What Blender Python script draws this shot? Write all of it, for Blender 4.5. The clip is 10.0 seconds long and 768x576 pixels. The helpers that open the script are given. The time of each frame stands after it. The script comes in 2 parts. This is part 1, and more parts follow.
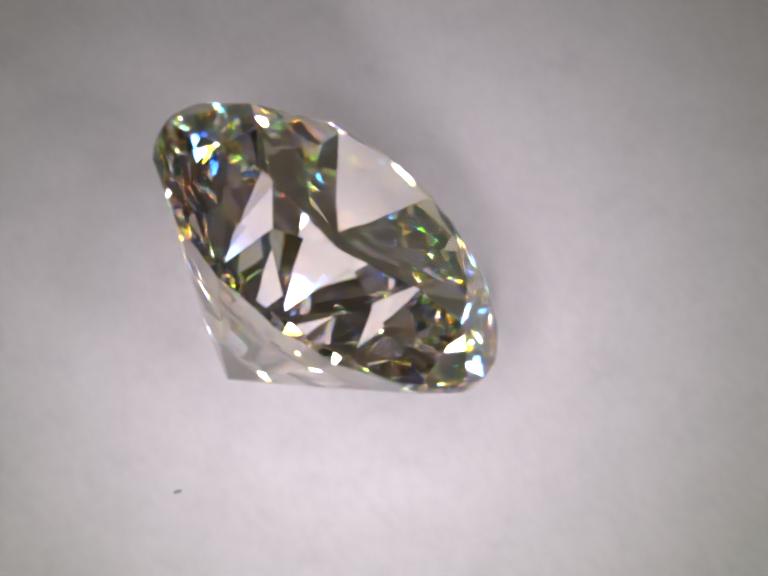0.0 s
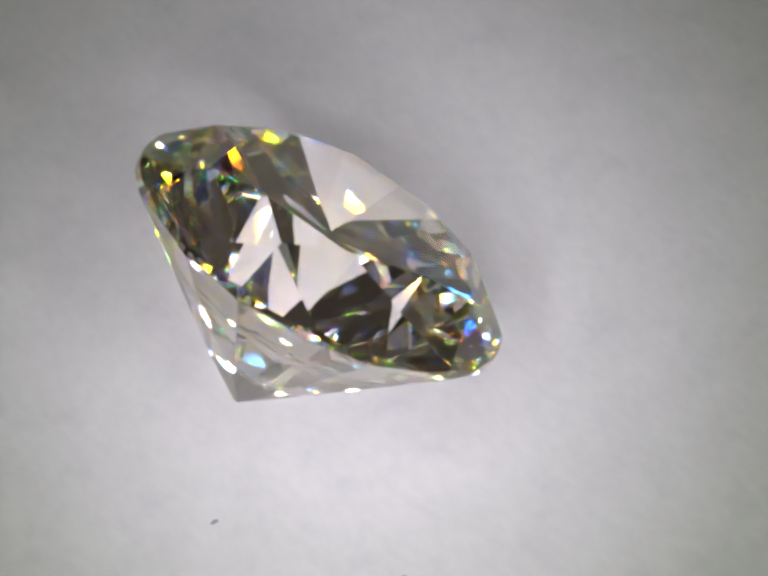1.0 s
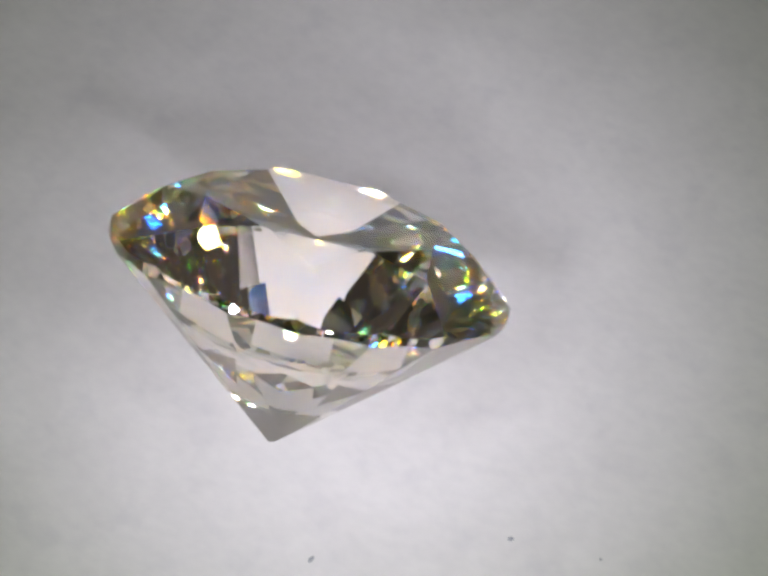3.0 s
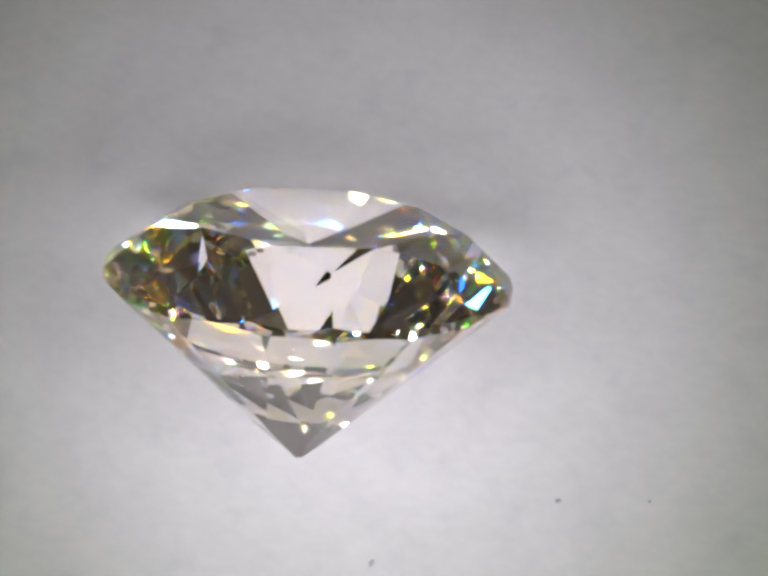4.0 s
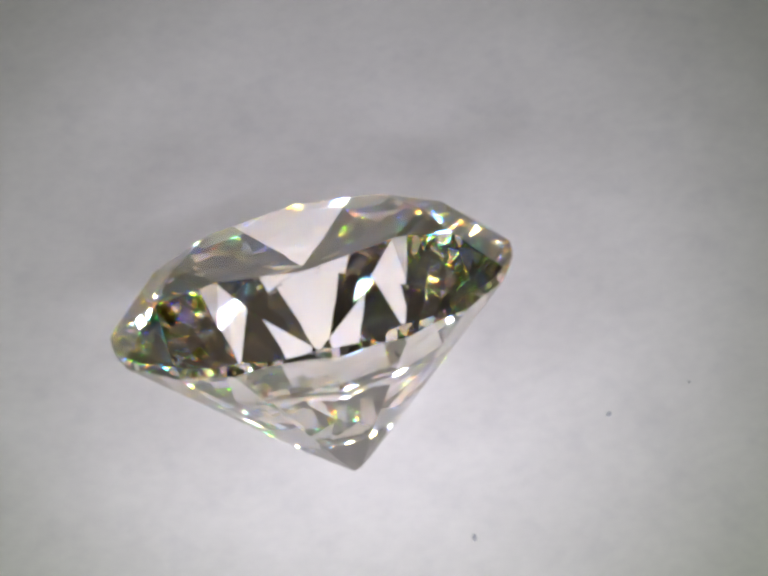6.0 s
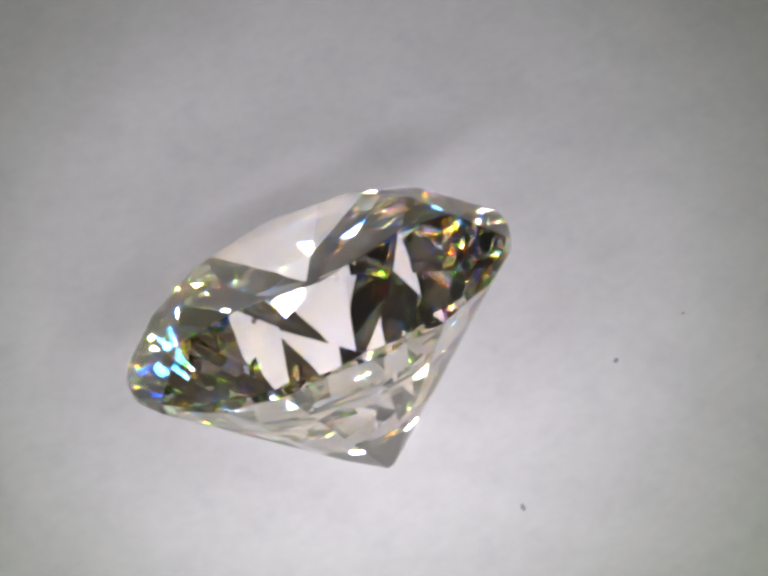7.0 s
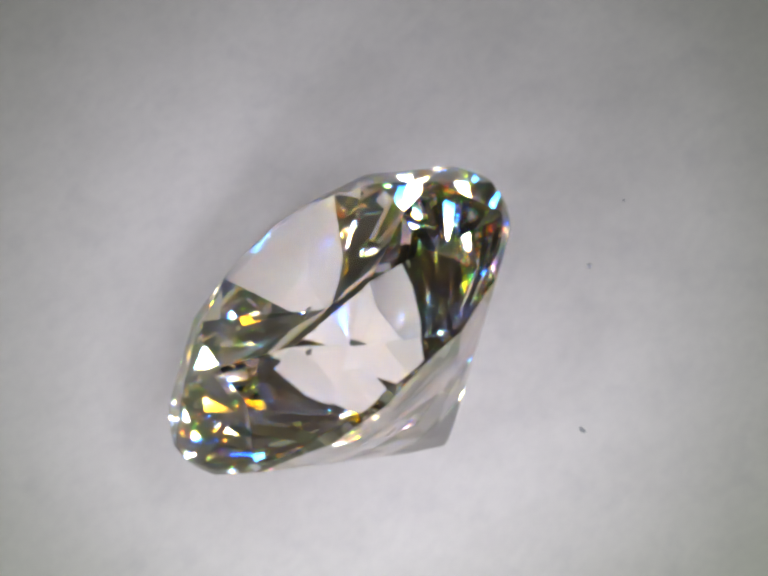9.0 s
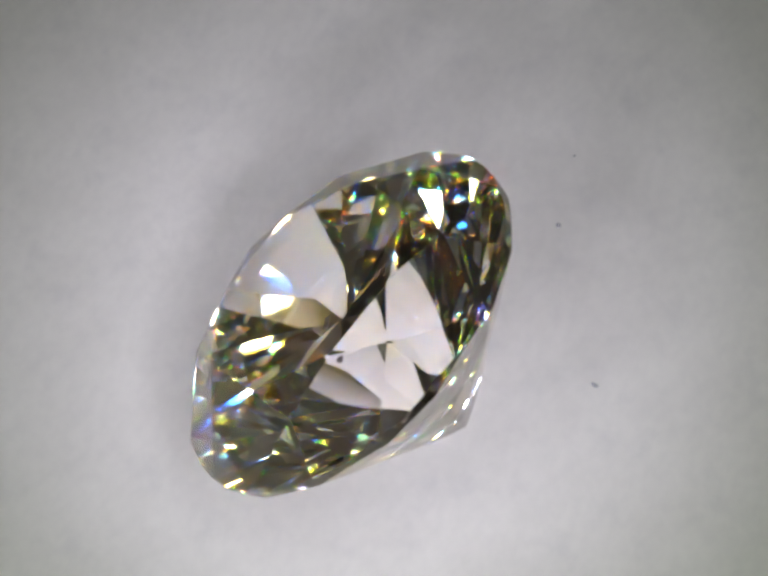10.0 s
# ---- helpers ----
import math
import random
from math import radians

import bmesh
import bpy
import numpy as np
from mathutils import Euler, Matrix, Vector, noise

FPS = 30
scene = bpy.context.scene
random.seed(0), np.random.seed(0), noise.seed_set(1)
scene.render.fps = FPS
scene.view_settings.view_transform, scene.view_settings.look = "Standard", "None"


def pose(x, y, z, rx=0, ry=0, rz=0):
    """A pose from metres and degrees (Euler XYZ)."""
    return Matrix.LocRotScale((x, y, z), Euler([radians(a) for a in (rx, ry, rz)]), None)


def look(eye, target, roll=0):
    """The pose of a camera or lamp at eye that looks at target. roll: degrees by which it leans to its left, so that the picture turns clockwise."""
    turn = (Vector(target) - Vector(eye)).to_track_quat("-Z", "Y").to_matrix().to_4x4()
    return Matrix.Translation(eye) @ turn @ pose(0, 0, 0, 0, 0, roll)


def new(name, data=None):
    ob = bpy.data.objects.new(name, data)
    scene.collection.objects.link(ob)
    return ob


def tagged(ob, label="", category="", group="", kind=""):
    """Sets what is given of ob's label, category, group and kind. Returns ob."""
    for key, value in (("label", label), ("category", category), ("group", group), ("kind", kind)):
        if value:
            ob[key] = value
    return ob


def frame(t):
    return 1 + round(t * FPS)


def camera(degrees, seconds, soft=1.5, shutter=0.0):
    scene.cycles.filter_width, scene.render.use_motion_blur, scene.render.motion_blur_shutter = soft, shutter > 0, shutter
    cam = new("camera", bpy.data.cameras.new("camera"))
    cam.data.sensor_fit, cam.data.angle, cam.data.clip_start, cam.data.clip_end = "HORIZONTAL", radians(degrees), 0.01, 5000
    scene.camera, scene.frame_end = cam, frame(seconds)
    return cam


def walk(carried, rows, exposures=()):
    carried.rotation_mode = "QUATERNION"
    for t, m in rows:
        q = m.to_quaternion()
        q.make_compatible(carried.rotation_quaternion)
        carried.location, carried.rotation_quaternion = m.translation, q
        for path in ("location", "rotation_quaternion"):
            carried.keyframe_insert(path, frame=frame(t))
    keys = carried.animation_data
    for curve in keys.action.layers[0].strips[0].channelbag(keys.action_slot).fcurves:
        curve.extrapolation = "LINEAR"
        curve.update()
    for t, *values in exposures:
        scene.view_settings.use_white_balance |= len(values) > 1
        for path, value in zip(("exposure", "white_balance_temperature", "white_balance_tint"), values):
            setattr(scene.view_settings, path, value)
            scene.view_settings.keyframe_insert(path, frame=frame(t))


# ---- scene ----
MM = 0.001
FOV = 12.0
ELEV = 56.9
REACH = 58.5 * MM
AIM = Vector((0.390, 1.270, 0.0)) * MM      # the turntable's axis is the world's origin
VIEW = Vector((0, -math.cos(radians(ELEV)), math.sin(radians(ELEV))))
EYE = AIM + VIEW * REACH

cam = camera(FOV, 10.0, soft=3.4)
still = look(EYE, AIM)
walk(cam, [(0.0, still), (10.0, still)], exposures=[(0.0, 2.44, 6680, 18), (0.5, 2.44, 6680, 18), (1.0, 2.44, 6500, 10.5), (10.0, 2.44, 6500, 10)])

# ---- world and light ----
world = bpy.data.worlds.new("dim_room")
scene.world = world
world.use_nodes = True
bg = world.node_tree.nodes["Background"]
# a dim room: an invented gradient, warm and lighter overhead and towards +x, dark near the desk, to vary the facets'
# greys
sky_co, split = world.node_tree.nodes.new("ShaderNodeTexCoord"), world.node_tree.nodes.new("ShaderNodeVectorMath")
split.operation = "DOT_PRODUCT"
split.inputs[1].default_value = (0.45, 0.25, 0.85)
room = world.node_tree.nodes.new("ShaderNodeValToRGB")
room.color_ramp.elements[0].position, room.color_ramp.elements[0].color = 0.25, (0.10, 0.09, 0.08, 1)
room.color_ramp.elements[1].position, room.color_ramp.elements[1].color = 0.95, (1.0, 0.84, 0.70, 1)
world.node_tree.links.new(sky_co.outputs["Generated"], split.inputs[0])
world.node_tree.links.new(split.outputs["Value"], room.inputs["Fac"])
world.node_tree.links.new(room.outputs["Color"], bg.inputs["Color"])
bg.inputs["Strength"].default_value = 0.013
scene.cycles.max_bounces, scene.cycles.transmission_bounces, scene.cycles.glossy_bounces = 32, 32, 32
scene.cycles.sample_clamp_indirect = 0.0
# each lamp throws a narrow cool core and a wide yellowish rim, paired to imitate the lens's greenish corners: watts,
# spread, disc, colour
LED_BEAMS = ((0.0000098, 36.0, 3.0 * MM, (0.885, 0.807, 0.985)), (0.0000475, 140.0, 3.2 * MM, (0.89, 1.0, 0.775)))
SPOT = Vector((0.0, 1.2, 0.0)) * MM      # where the lamps point


# ---- materials ----
def material(name):
    m = bpy.data.materials.new(name)
    m.use_nodes = True
    nt = m.node_tree
    return m, nt.nodes, nt.links, nt.nodes["Principled BSDF"], nt.nodes["Material Output"]


def paper_white():
    m, n, l, b, out = material("matte_white_sheet")
    co = n.new("ShaderNodeTexCoord")
    big = n.new("ShaderNodeTexNoise")
    big.inputs["Scale"].default_value, big.inputs["Detail"].default_value = 1100, 5
    fine = n.new("ShaderNodeTexNoise")
    fine.inputs["Scale"].default_value, fine.inputs["Detail"].default_value = 3600, 4
    ramp = n.new("ShaderNodeValToRGB")
    ramp.color_ramp.elements[0].position, ramp.color_ramp.elements[0].color = 0.30, (0.76, 0.755, 0.75, 1)
    ramp.color_ramp.elements[1].position, ramp.color_ramp.elements[1].color = 0.70, (0.83, 0.825, 0.82, 1)
    bump = n.new("ShaderNodeBump")
    bump.inputs["Strength"].default_value, bump.inputs["Distance"].default_value = 0.3, 0.00004
    for t in (big, fine):
        l.new(co.outputs["Object"], t.inputs["Vector"])
    l.new(big.outputs["Fac"], ramp.inputs["Fac"])
    fleck = n.new("ShaderNodeTexNoise")
    fleck.inputs["Scale"].default_value, fleck.inputs["Detail"].default_value = 1400, 4
    few = n.new("ShaderNodeValToRGB")
    few.color_ramp.elements[0].position, few.color_ramp.elements[0].color = 0.55, (1, 1, 1, 1)
    few.color_ramp.elements[1].position, few.color_ramp.elements[1].color = 0.74, (0.90, 0.905, 0.92, 1)
    stretch, fibre, tone = n.new("ShaderNodeMapping"), n.new("ShaderNodeTexNoise"), n.new("ShaderNodeValToRGB")
    stretch.inputs["Scale"].default_value = (1.0, 1.5, 1.0)
    stretch.inputs["Rotation"].default_value = (0, 0, radians(35))
    fibre.inputs["Scale"].default_value, fibre.inputs["Detail"].default_value = 3800, 4
    tone.color_ramp.elements[0].position, tone.color_ramp.elements[0].color = 0.33, (0.94, 0.942, 0.948, 1)
    tone.color_ramp.elements[1].position, tone.color_ramp.elements[1].color = 0.62, (1, 1, 1, 1)
    weave = n.new("ShaderNodeMix")
    weave.data_type, weave.blend_type = "RGBA", "MULTIPLY"
    weave.inputs["Factor"].default_value = 1.0
    l.new(co.outputs["Object"], stretch.inputs["Vector"])
    l.new(stretch.outputs["Vector"], fibre.inputs["Vector"])
    l.new(fibre.outputs["Fac"], tone.inputs["Fac"])
    times = n.new("ShaderNodeMix")
    times.data_type, times.blend_type = "RGBA", "MULTIPLY"
    times.inputs["Factor"].default_value = 1.0
    l.new(co.outputs["Object"], fleck.inputs["Vector"])
    l.new(fleck.outputs["Fac"], few.inputs["Fac"])
    l.new(ramp.outputs["Color"], times.inputs[6])
    l.new(few.outputs["Color"], times.inputs[7])
    l.new(times.outputs[2], weave.inputs[6])
    l.new(tone.outputs["Color"], weave.inputs[7])
    l.new(weave.outputs[2], b.inputs["Base Color"])
    l.new(fine.outputs["Fac"], bump.inputs["Height"])
    l.new(bump.outputs["Normal"], b.inputs["Normal"])
    b.inputs["Roughness"].default_value = 0.85
    b.inputs["Specular IOR Level"].default_value = 0.2
    milky, blend = n.new("ShaderNodeBsdfTranslucent"), n.new("ShaderNodeMixShader")
    milky.inputs["Color"].default_value = (0.80, 0.79, 0.80, 1)
    blend.inputs["Fac"].default_value = 0.36
    l.new(b.outputs[0], blend.inputs[1])
    l.new(milky.outputs[0], blend.inputs[2])
    l.new(blend.outputs[0], out.inputs["Surface"])
    return m


def plain(name, colour, rough, metal=0.0, grain=900):
    m, n, l, b, out = material(name)
    co, tex = n.new("ShaderNodeTexCoord"), n.new("ShaderNodeTexNoise")
    tex.inputs["Scale"].default_value = grain
    ramp = n.new("ShaderNodeValToRGB")
    for e, k in zip(ramp.color_ramp.elements, (0.75, 1.2)):
        e.color = (colour[0] * k, colour[1] * k, colour[2] * k, 1)
    l.new(co.outputs["Object"], tex.inputs["Vector"])
    l.new(tex.outputs["Fac"], ramp.inputs["Fac"])
    l.new(ramp.outputs["Color"], b.inputs["Base Color"])
    b.inputs["Roughness"].default_value, b.inputs["Metallic"].default_value = rough, metal
    return m


def diamond_glass(name, lobes, tint):
    """Clear crystal; lobes of (index, colour) split the light into its colours."""
    m, n, l, b, out = material(name)
    n.remove(b)
    last = None
    for ior, hue in lobes:
        g = n.new("ShaderNodeBsdfGlass")
        g.inputs["Color"].default_value = (hue[0] * tint[0], hue[1] * tint[1], hue[2] * tint[2], 1)
        g.inputs["Roughness"].default_value, g.inputs["IOR"].default_value = 0.0, ior
        if last:
            add = n.new("ShaderNodeAddShader")
            l.new(last.outputs[0], add.inputs[0])
            l.new(g.outputs[0], add.inputs[1])
            last = add
        else:
            last = g
    l.new(last.outputs[0], out.inputs["Surface"])
    return m


def glow(name, colour, strength):
    m, n, l, b, out = material(name)
    b.inputs["Base Color"].default_value = (0.8, 0.8, 0.8, 1)
    b.inputs["Emission Color"].default_value = (*colour, 1)
    b.inputs["Emission Strength"].default_value = strength
    return m


SHEET = paper_white()
CRYSTAL_TINT = (0.999, 0.980, 0.962)
SPECTRUM = ((2.418, (0.50, 0.52, 0.50)), (2.397, (0.30, 0.14, 0.00)), (2.408, (0.18, 0.20, 0.02)), (2.459, (0.02, 0.14, 0.48)))
STONE_FIRE = diamond_glass("diamond_with_fire", SPECTRUM, CRYSTAL_TINT)
STONE = diamond_glass("diamond", ((2.42, (1, 1, 1)),), CRYSTAL_TINT)
SPECK = plain("grey_dust", (0.33, 0.34, 0.38), 0.9)
LINT = plain("pale_lint", (0.62, 0.60, 0.58), 0.9, grain=20000)
DARK_CRYSTAL = plain("dark_inclusion", (0.20, 0.18, 0.16), 0.7, grain=20000)
BLACK = plain("black_plastic", (0.012, 0.012, 0.013), 0.5)
REFLECTOR = plain("white_lacquer", (0.72, 0.71, 0.69), 0.4)
DESK = plain("grey_laminate", (0.16, 0.16, 0.16), 0.6, grain=40)
LED = glow("cool_white_led", (0.97, 1.0, 0.88), 0.10)


# ---- building ----
def part(name, bm, mat, parent=None, label=""):
    me = bpy.data.meshes.new(name)
    bm.to_mesh(me)
    bm.free()
    me.materials.append(mat)
    ob = new(name, me)
    ob.parent = parent
    return tagged(ob, label) if label else ob


def lathe(profile, steps=64, close=False):
    """A turned body from (radius, height) pairs about z."""
    bm = bmesh.new()
    rings = []
    for r, z in profile:
        rings.append([bm.verts.new((r * math.cos(2 * math.pi * k / steps), r * math.sin(2 * math.pi * k / steps), z)) for k in range(steps)])
    pairs = list(zip(rings, rings[1:])) + ([(rings[-1], rings[0])] if close else [])
    for a, b in pairs:
        for k in range(steps):
            bm.faces.new((a[k], a[(k + 1) % steps], b[(k + 1) % steps], b[k]))
    if not close:
        bm.faces.new(rings[0][::-1])
        bm.faces.new(rings[-1])
    bmesh.ops.recalc_face_normals(bm, faces=bm.faces)
    return bm


# the desk under all
bm = bmesh.new()
bmesh.ops.create_cube(bm, size=1.0, matrix=Matrix.Translation((0, 0, -0.0325)) @ Matrix.Diagonal((1.6, 1.6, 0.03, 1)))
tagged(part("desk_ground", bm, DESK), "plain grey laminate desk surface under the turntable", "desk", kind="structure")

# ---- turntable with its dust ----
turntable = tagged(new("turntable"), "matte white turntable disc with small grey dust specks", "turntable")
bm = lathe([(0.0595, -0.0175), (0.06, -0.017), (0.06, -0.0006), (0.0594, 0.0), (0.004, 0.0)], 128)
bmesh.ops.delete(bm, geom=[f for f in bm.faces if f.calc_center_median().z < -0.0174 and len(f.verts) > 10], context="FACES")
part("disc", bm, SHEET, turntable)


def speck(r, angle, size, stretch, turn, label):
    bm = bmesh.new()
    bmesh.ops.create_icosphere(bm, subdivisions=2, radius=1)
    for v in bm.verts:
        v.co *= 1 + 0.35 * noise.noise(v.co * 1.7 + Vector((r * 9000, angle, 0)))
    bmesh.ops.transform(bm, verts=bm.verts, matrix=pose(r * math.cos(radians(angle)), r * math.sin(radians(angle)), size * 0.15, 0, 0, turn) @ Matrix.Diagonal((size * stretch, size, size * 0.4, 1)))
    return part("speck", bm, SPECK, turntable, label)


speck(3.747 * MM, -80.47, 0.034 * MM, 2.0, 75, "dark grey dust speck")
speck(4.058 * MM, -34.30, 0.040 * MM, 1.2, 20, "bluish grey dust speck")
speck(5.216 * MM, -24.19, 0.020 * MM, 1.2, 10, "tiny grey dust speck")


# ---- the diamond ----
RADIUS = 3.140 * MM
TABLE, CROWN_ANGLE, PAVILION_ANGLE, GIRDLE = 0.62, 35.9, 41.7, 0.066
STAR, LOWER = 0.50, 0.78


def polar(r, deg, z):
    return Vector((r * math.cos(radians(deg)), r * math.sin(radians(deg)), z))


def brilliant():
    """Cutting planes (point, outward normal, name) of a round brilliant of radius 1, girdle's middle at z = 0."""
    planes = []
    rnd = random.Random(11)

    def wobble(nrm, degrees):
        """The small errors of a hand-polished facet."""
        away = Vector((rnd.gauss(0, 1), rnd.gauss(0, 1), rnd.gauss(0, 1)))
        return (nrm + (away - away.dot(nrm) * nrm) * radians(degrees)).normalized()

    def three(a, b, c, name, err=0.35):
        nrm = (b - a).cross(c - a).normalized()
        if nrm.dot(a) < 0:
            nrm = -nrm
        planes.append((a, wobble(nrm, err), name))

    g = GIRDLE / 2
    ta, tp = math.tan(radians(CROWN_ANGLE)), math.tan(radians(PAVILION_ANGLE))
    top = g + ta * (1 - TABLE)
    planes.append((Vector((0, 0, top)), Vector((0, 0, 1)), "table"))
    half = math.cos(radians(22.5))
    rk = TABLE * half + (1 - TABLE * half) * STAR
    rl = 1 - LOWER
    for k in range(8):
        a = 90 + 45 * k
        planes.append((polar(1, a, g), wobble(polar(math.sin(radians(CROWN_ANGLE)), a, math.cos(radians(CROWN_ANGLE))), 0.35), "crown"))
        planes.append((polar(1, a, -g), wobble(polar(math.sin(radians(PAVILION_ANGLE)), a, -math.cos(radians(PAVILION_ANGLE))), 0.0 if k == 0 else 0.25), "pavilion"))
        side = polar(rk, a + 22.5, g + ta * (1 - rk * half))
        three(side, polar(TABLE, a, top), polar(TABLE, a + 45, top), "crown")
        low = polar(rl, a + 22.5, -g - tp * (1 - rl * half))
        for end in (a, a + 45):
            three(side, polar(1, end, g), polar(1, a + 22.5, g), "crown")
            three(low, polar(1, end, -g), polar(1, a + 22.5, -g), "pavilion", 0.0 if k == 0 and end == a else 0.35)
            if k == 0 and end == a:
                seat = planes[-1][1]
    for k in range(96):
        planes.append((polar(0.999, k * 3.75, 0), wobble(polar(1, k * 3.75, 0), 1.2), "girdle"))
    return planes, g + tp, seat


def cut_stone():
    planes, deep, seat = brilliant()
    bm = bmesh.new()
    bmesh.ops.create_cube(bm, size=4.0)
    tag = bm.faces.layers.int.new("plane")
    names = ["none", "table", "crown", "girdle", "pavilion"]
    for co, no, name in planes:
        cut = bmesh.ops.bisect_plane(bm, geom=bm.verts[:] + bm.edges[:] + bm.faces[:], plane_co=co, plane_no=no, clear_outer=True, dist=1e-6)
        edges = [e for e in cut["geom_cut"] if isinstance(e, bmesh.types.BMEdge) and e.is_boundary]
        if edges:
            for f in bmesh.ops.contextual_create(bm, geom=edges)["faces"]:
                f[tag] = names.index(name)
    bmesh.ops.recalc_face_normals(bm, faces=bm.faces)
    bmesh.ops.transform(bm, verts=bm.verts, matrix=Matrix.Scale(RADIUS, 4) @ Matrix.Translation((0, 0, deep)))
    return bm, tag, names, deep, seat


diamond = tagged(new("diamond"), "clear round brilliant-cut diamond with colourful fire lying on its pavilion", "diamond")
cut, tag, names, DEEP, SEAT = cut_stone()
# it lies on one of its lower pavilion facets, tipped a little towards the culet
LEAN = math.degrees(math.acos(-SEAT.z)) - 0.8
LYING = pose(0, 0, 0, 0, 0.6) @ pose(0, 0, 0, -LEAN) @ pose(0, 0, 0, 0, 0, 90 - math.degrees(math.atan2(SEAT.y, SEAT.x)))
LIFT = -min((LYING @ v.co).z for v in cut.verts) + 0.004 * MM


def facet(name, faces, mat, label=""):
    """One polished facet, or the rim, as a part of the stone."""
    bm = bmesh.new()
    for f in faces:
        bm.faces.new([bm.verts.new(v.co) for v in f.verts])
    bmesh.ops.remove_doubles(bm, verts=bm.verts, dist=1e-9)
    return part(name, bm, mat, diamond, label)


cut.faces.ensure_lookup_table()
cut.normal_update()
for f in cut.faces:
    if names[f[tag]] == "table":
        facet("table_facet", [f], STONE_FIRE, "large flat octagonal top facet")
    elif names[f[tag]] == "crown":
        facet("crown_facet", [f], STONE_FIRE)
    elif names[f[tag]] == "pavilion":
        # clear panes that let the lamps' light through to the paper beneath
        facet("pavilion_facet", [f], STONE).visible_shadow = False
facet("girdle", [f for f in cut.faces if names[f[tag]] == "girdle"], STONE, "thin faceted rim")
cut.free()


def inclusion(x, y, z, size):
    """A dark crystal inside the stone; x, y, z in girdle radii from the girdle's middle."""
    bm = bmesh.new()
    bmesh.ops.create_icosphere(bm, subdivisions=2, radius=1)
    for v in bm.verts:
        v.co *= 1 + 0.6 * noise.noise(v.co * 1.9 + Vector((x * 50, y * 50, z * 50)))
    bmesh.ops.transform(bm, verts=bm.verts, matrix=Matrix.Translation(Vector((x, y, z + DEEP)) * RADIUS) @ Matrix.Diagonal((size * 1.3, size, size * 0.5, 1)))
    part("inclusion", bm, DARK_CRYSTAL, diamond, "tiny dark inclusion")


inclusion(-0.175, -0.165, -0.155, 0.060 * MM)
inclusion(-0.139, -0.161, -0.121, 0.052 * MM)
inclusion(0.054, -0.527, 0.198, 0.024 * MM)


def dust_grain(x, y, size, turn):
    """A pale grain lying on the table facet; x, y in girdle radii from the stone's axis."""
    bm = bmesh.new()
    bmesh.ops.create_icosphere(bm, subdivisions=1, radius=1)
    for v in bm.verts:
        v.co *= 1 + 0.4 * noise.noise(v.co * 1.6 + Vector((x * 40, y * 40, 0)))
    top = DEEP + GIRDLE / 2 + math.tan(radians(CROWN_ANGLE)) * (1 - TABLE)
    bmesh.ops.transform(bm, verts=bm.verts, matrix=pose(x * RADIUS, y * RADIUS, top * RADIUS + size * 0.3, 0, 0, turn) @ Matrix.Diagonal((size * 1.5, size, size * 0.5, 1)))
    part("dust_grain", bm, LINT, diamond, "pale dust grain on the table facet")


grains = random.Random(4)
for _ in range(14):
    r, a = 0.56 * math.sqrt(grains.random()), grains.uniform(0, 2 * math.pi)
    dust_grain(r * math.cos(a), r * math.sin(a), grains.uniform(0.006, 0.013) * MM, grains.uniform(0, 180))


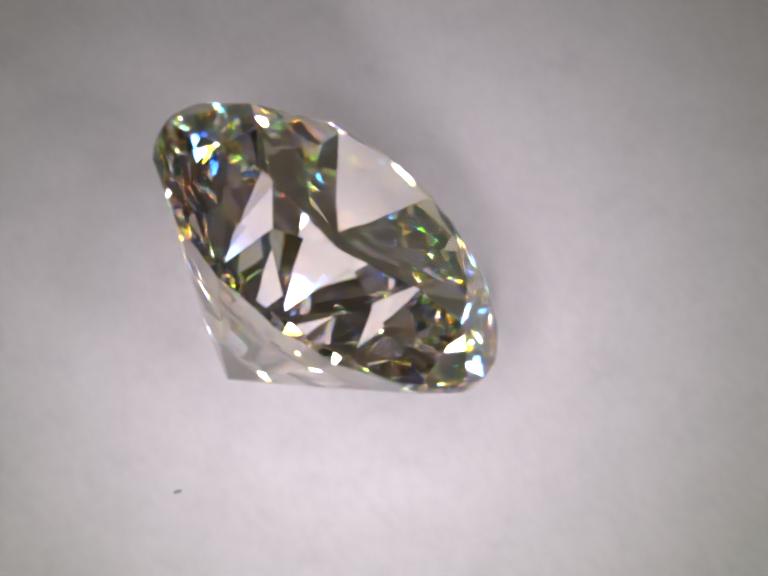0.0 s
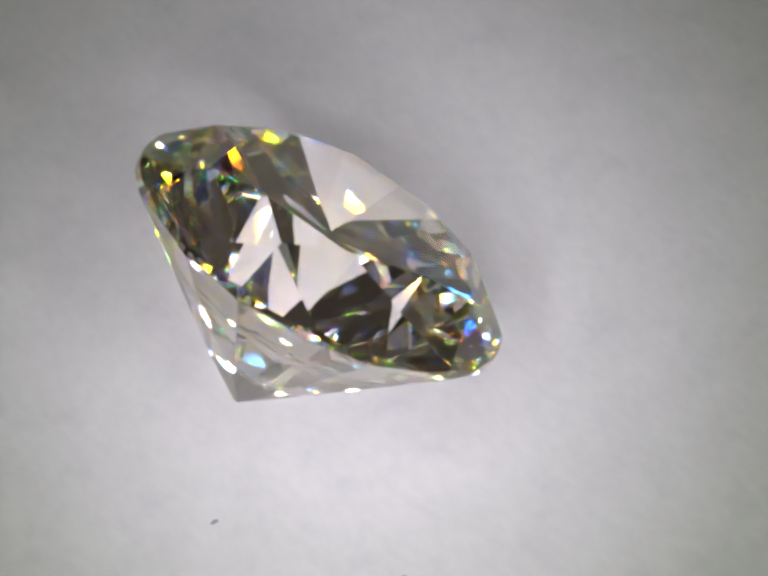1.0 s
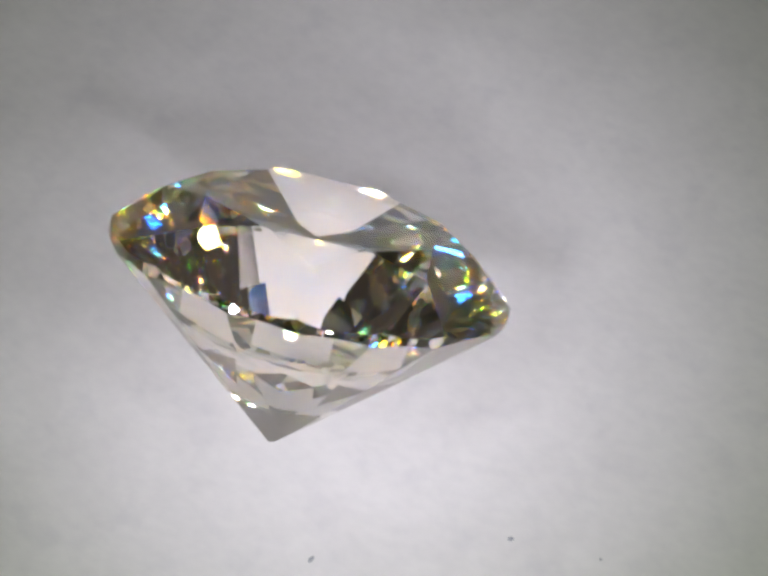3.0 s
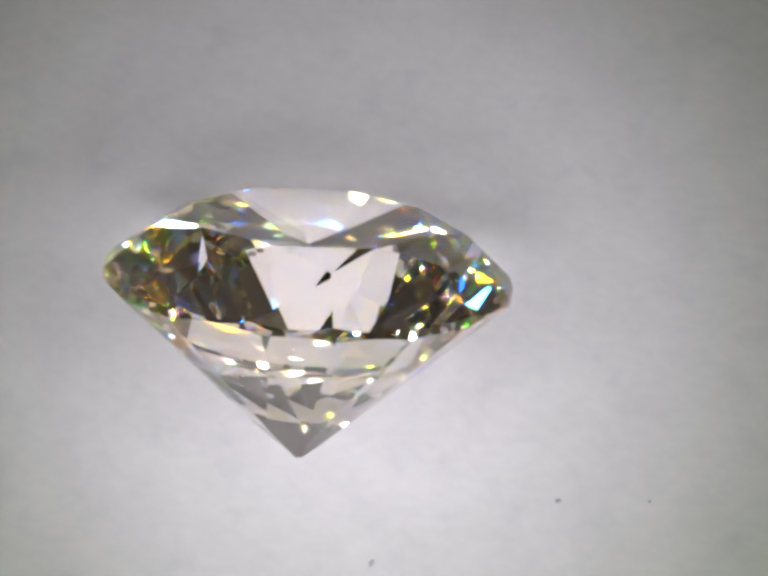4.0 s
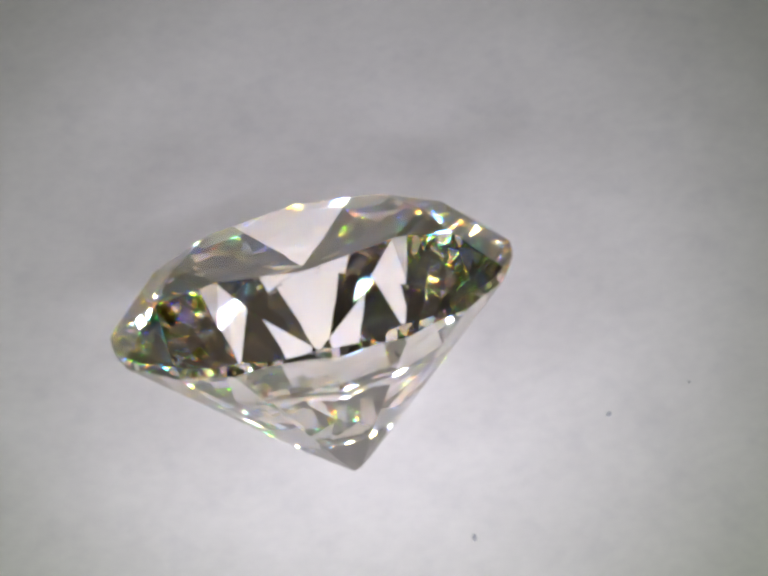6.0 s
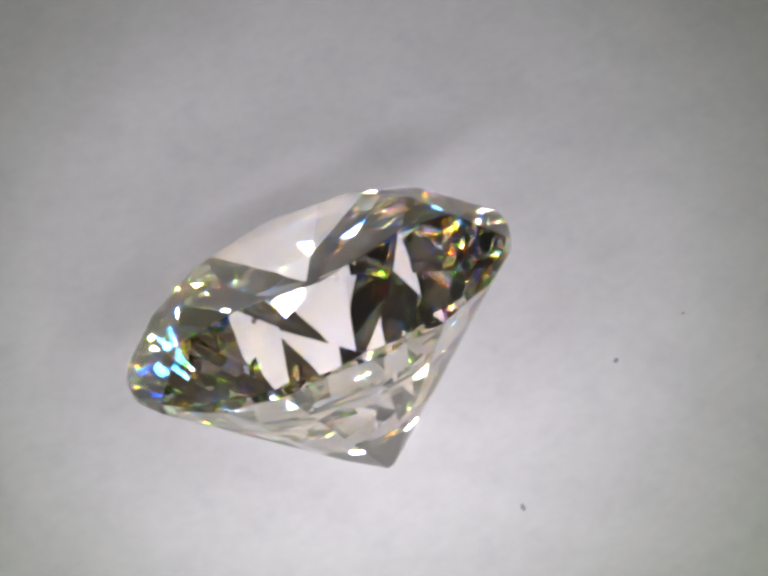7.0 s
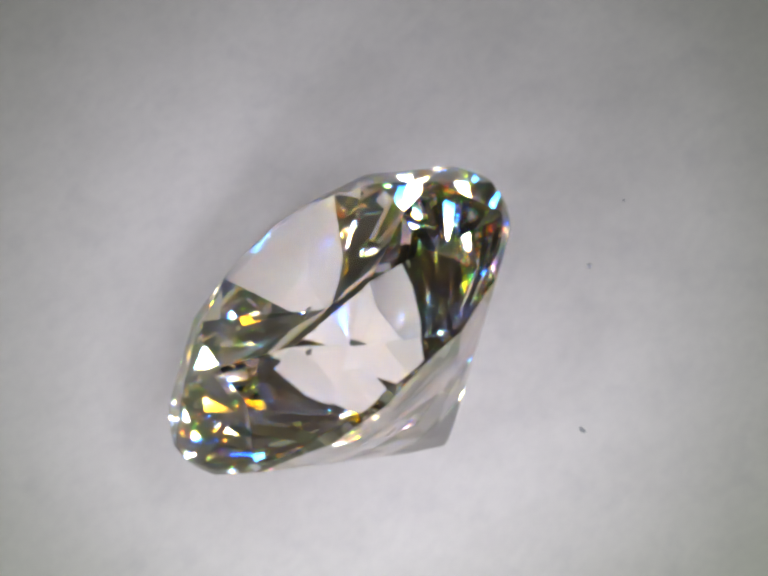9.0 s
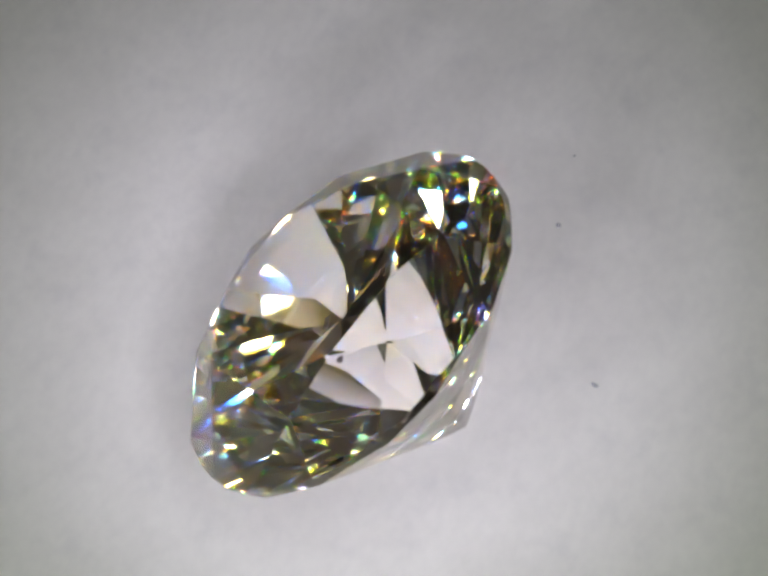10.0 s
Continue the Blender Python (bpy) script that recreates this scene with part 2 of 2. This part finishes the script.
# ---- the microscope: a black barrel round the line of sight, with a ring of small lamps in its front ----
NOSE = 26.0 * MM
LAMP_RING = 9.5 * MM
microscope = tagged(new("microscope"), "black microscope barrel with a ring of eight white lights", "microscope")
microscope.matrix_world = look(AIM + VIEW * NOSE, AIM)
part("barrel", lathe([(0.0055, 0.0), (0.0172, 0.0), (0.0180, 0.0008), (0.0180, 0.046), (0.0172, 0.047), (0.004, 0.047), (0.004, 0.045),
                      (0.0162, 0.045), (0.0162, 0.003), (0.0055, 0.003)], 72, close=True), BLACK, microscope)
part("end_cap", lathe([(0.0165, 0.0472), (0.0165, 0.0490), (0.0155, 0.0500)], 72), BLACK, microscope)
# unseen white ring, added as a reflector to lighten the crown facets
part("added_reflector", lathe([(0.0065, -0.0003), (0.0150, -0.0003), (0.0150, -0.0001), (0.0065, -0.0001)], 72, close=True), REFLECTOR, microscope, "unseen white reflector ring added round the lens")
for k in range(8):
    place = polar(LAMP_RING, 45 * k, -0.0004)
    bm = lathe([(0.0016, 0.0), (0.0015, -0.0006), (0.0010, -0.0010)], 24)
    bmesh.ops.transform(bm, verts=bm.verts, matrix=Matrix.Translation(place))
    part("led", bm, LED, microscope, "glowing white lamp")
    for watts, spread, size, colour in LED_BEAMS:
        lamp = bpy.data.lights.new("led_light", "AREA")
        lamp.shape, lamp.size, lamp.spread = "DISK", size, radians(spread)
        lamp.color, lamp.energy = colour, watts * (1 - 0.55 * math.sin(radians(45 * k)))     # the near side is brighter
        beam = new("led_light", lamp)
        beam.matrix_world = look(microscope.matrix_world @ (place + Vector((0, 0, -0.0010 - 0.1 * size))), SPOT)


def motions():
    # seconds, degrees turned since 4.5 s
    turns = [(0.0, -57.9), (0.5, -52.0), (1.0, -45.75), (1.5, -39.2), (2.0, -32.8), (3.3, -17.0), (3.5, -14.1), (4.0, -6.5), (4.5, 0.0), (5.0, 6.6), (5.5, 11.7), (5.7, 14.5), (7.0, 32.9), (7.5, 39.6), (8.0, 46.2), (8.5, 52.5), (9.0, 58.9), (9.5, 65.3), (10.0, 71.9)]
    times, angles = zip(*turns)
    rest = pose(-0.740 * MM, -2.015 * MM, LIFT) @ pose(0, 0, 0, 0, 0, PHASE) @ LYING
    disc, stone = [], []
    for k in range(41):
        t = k * 0.25
        m = pose(0, 0, 0, 0, 0, float(np.interp(t, times, angles)))
        disc.append((t, m))
        stone.append((t, m @ rest))
    walk(turntable, disc)
    walk(diamond, stone)


PHASE = 1.6
motions()
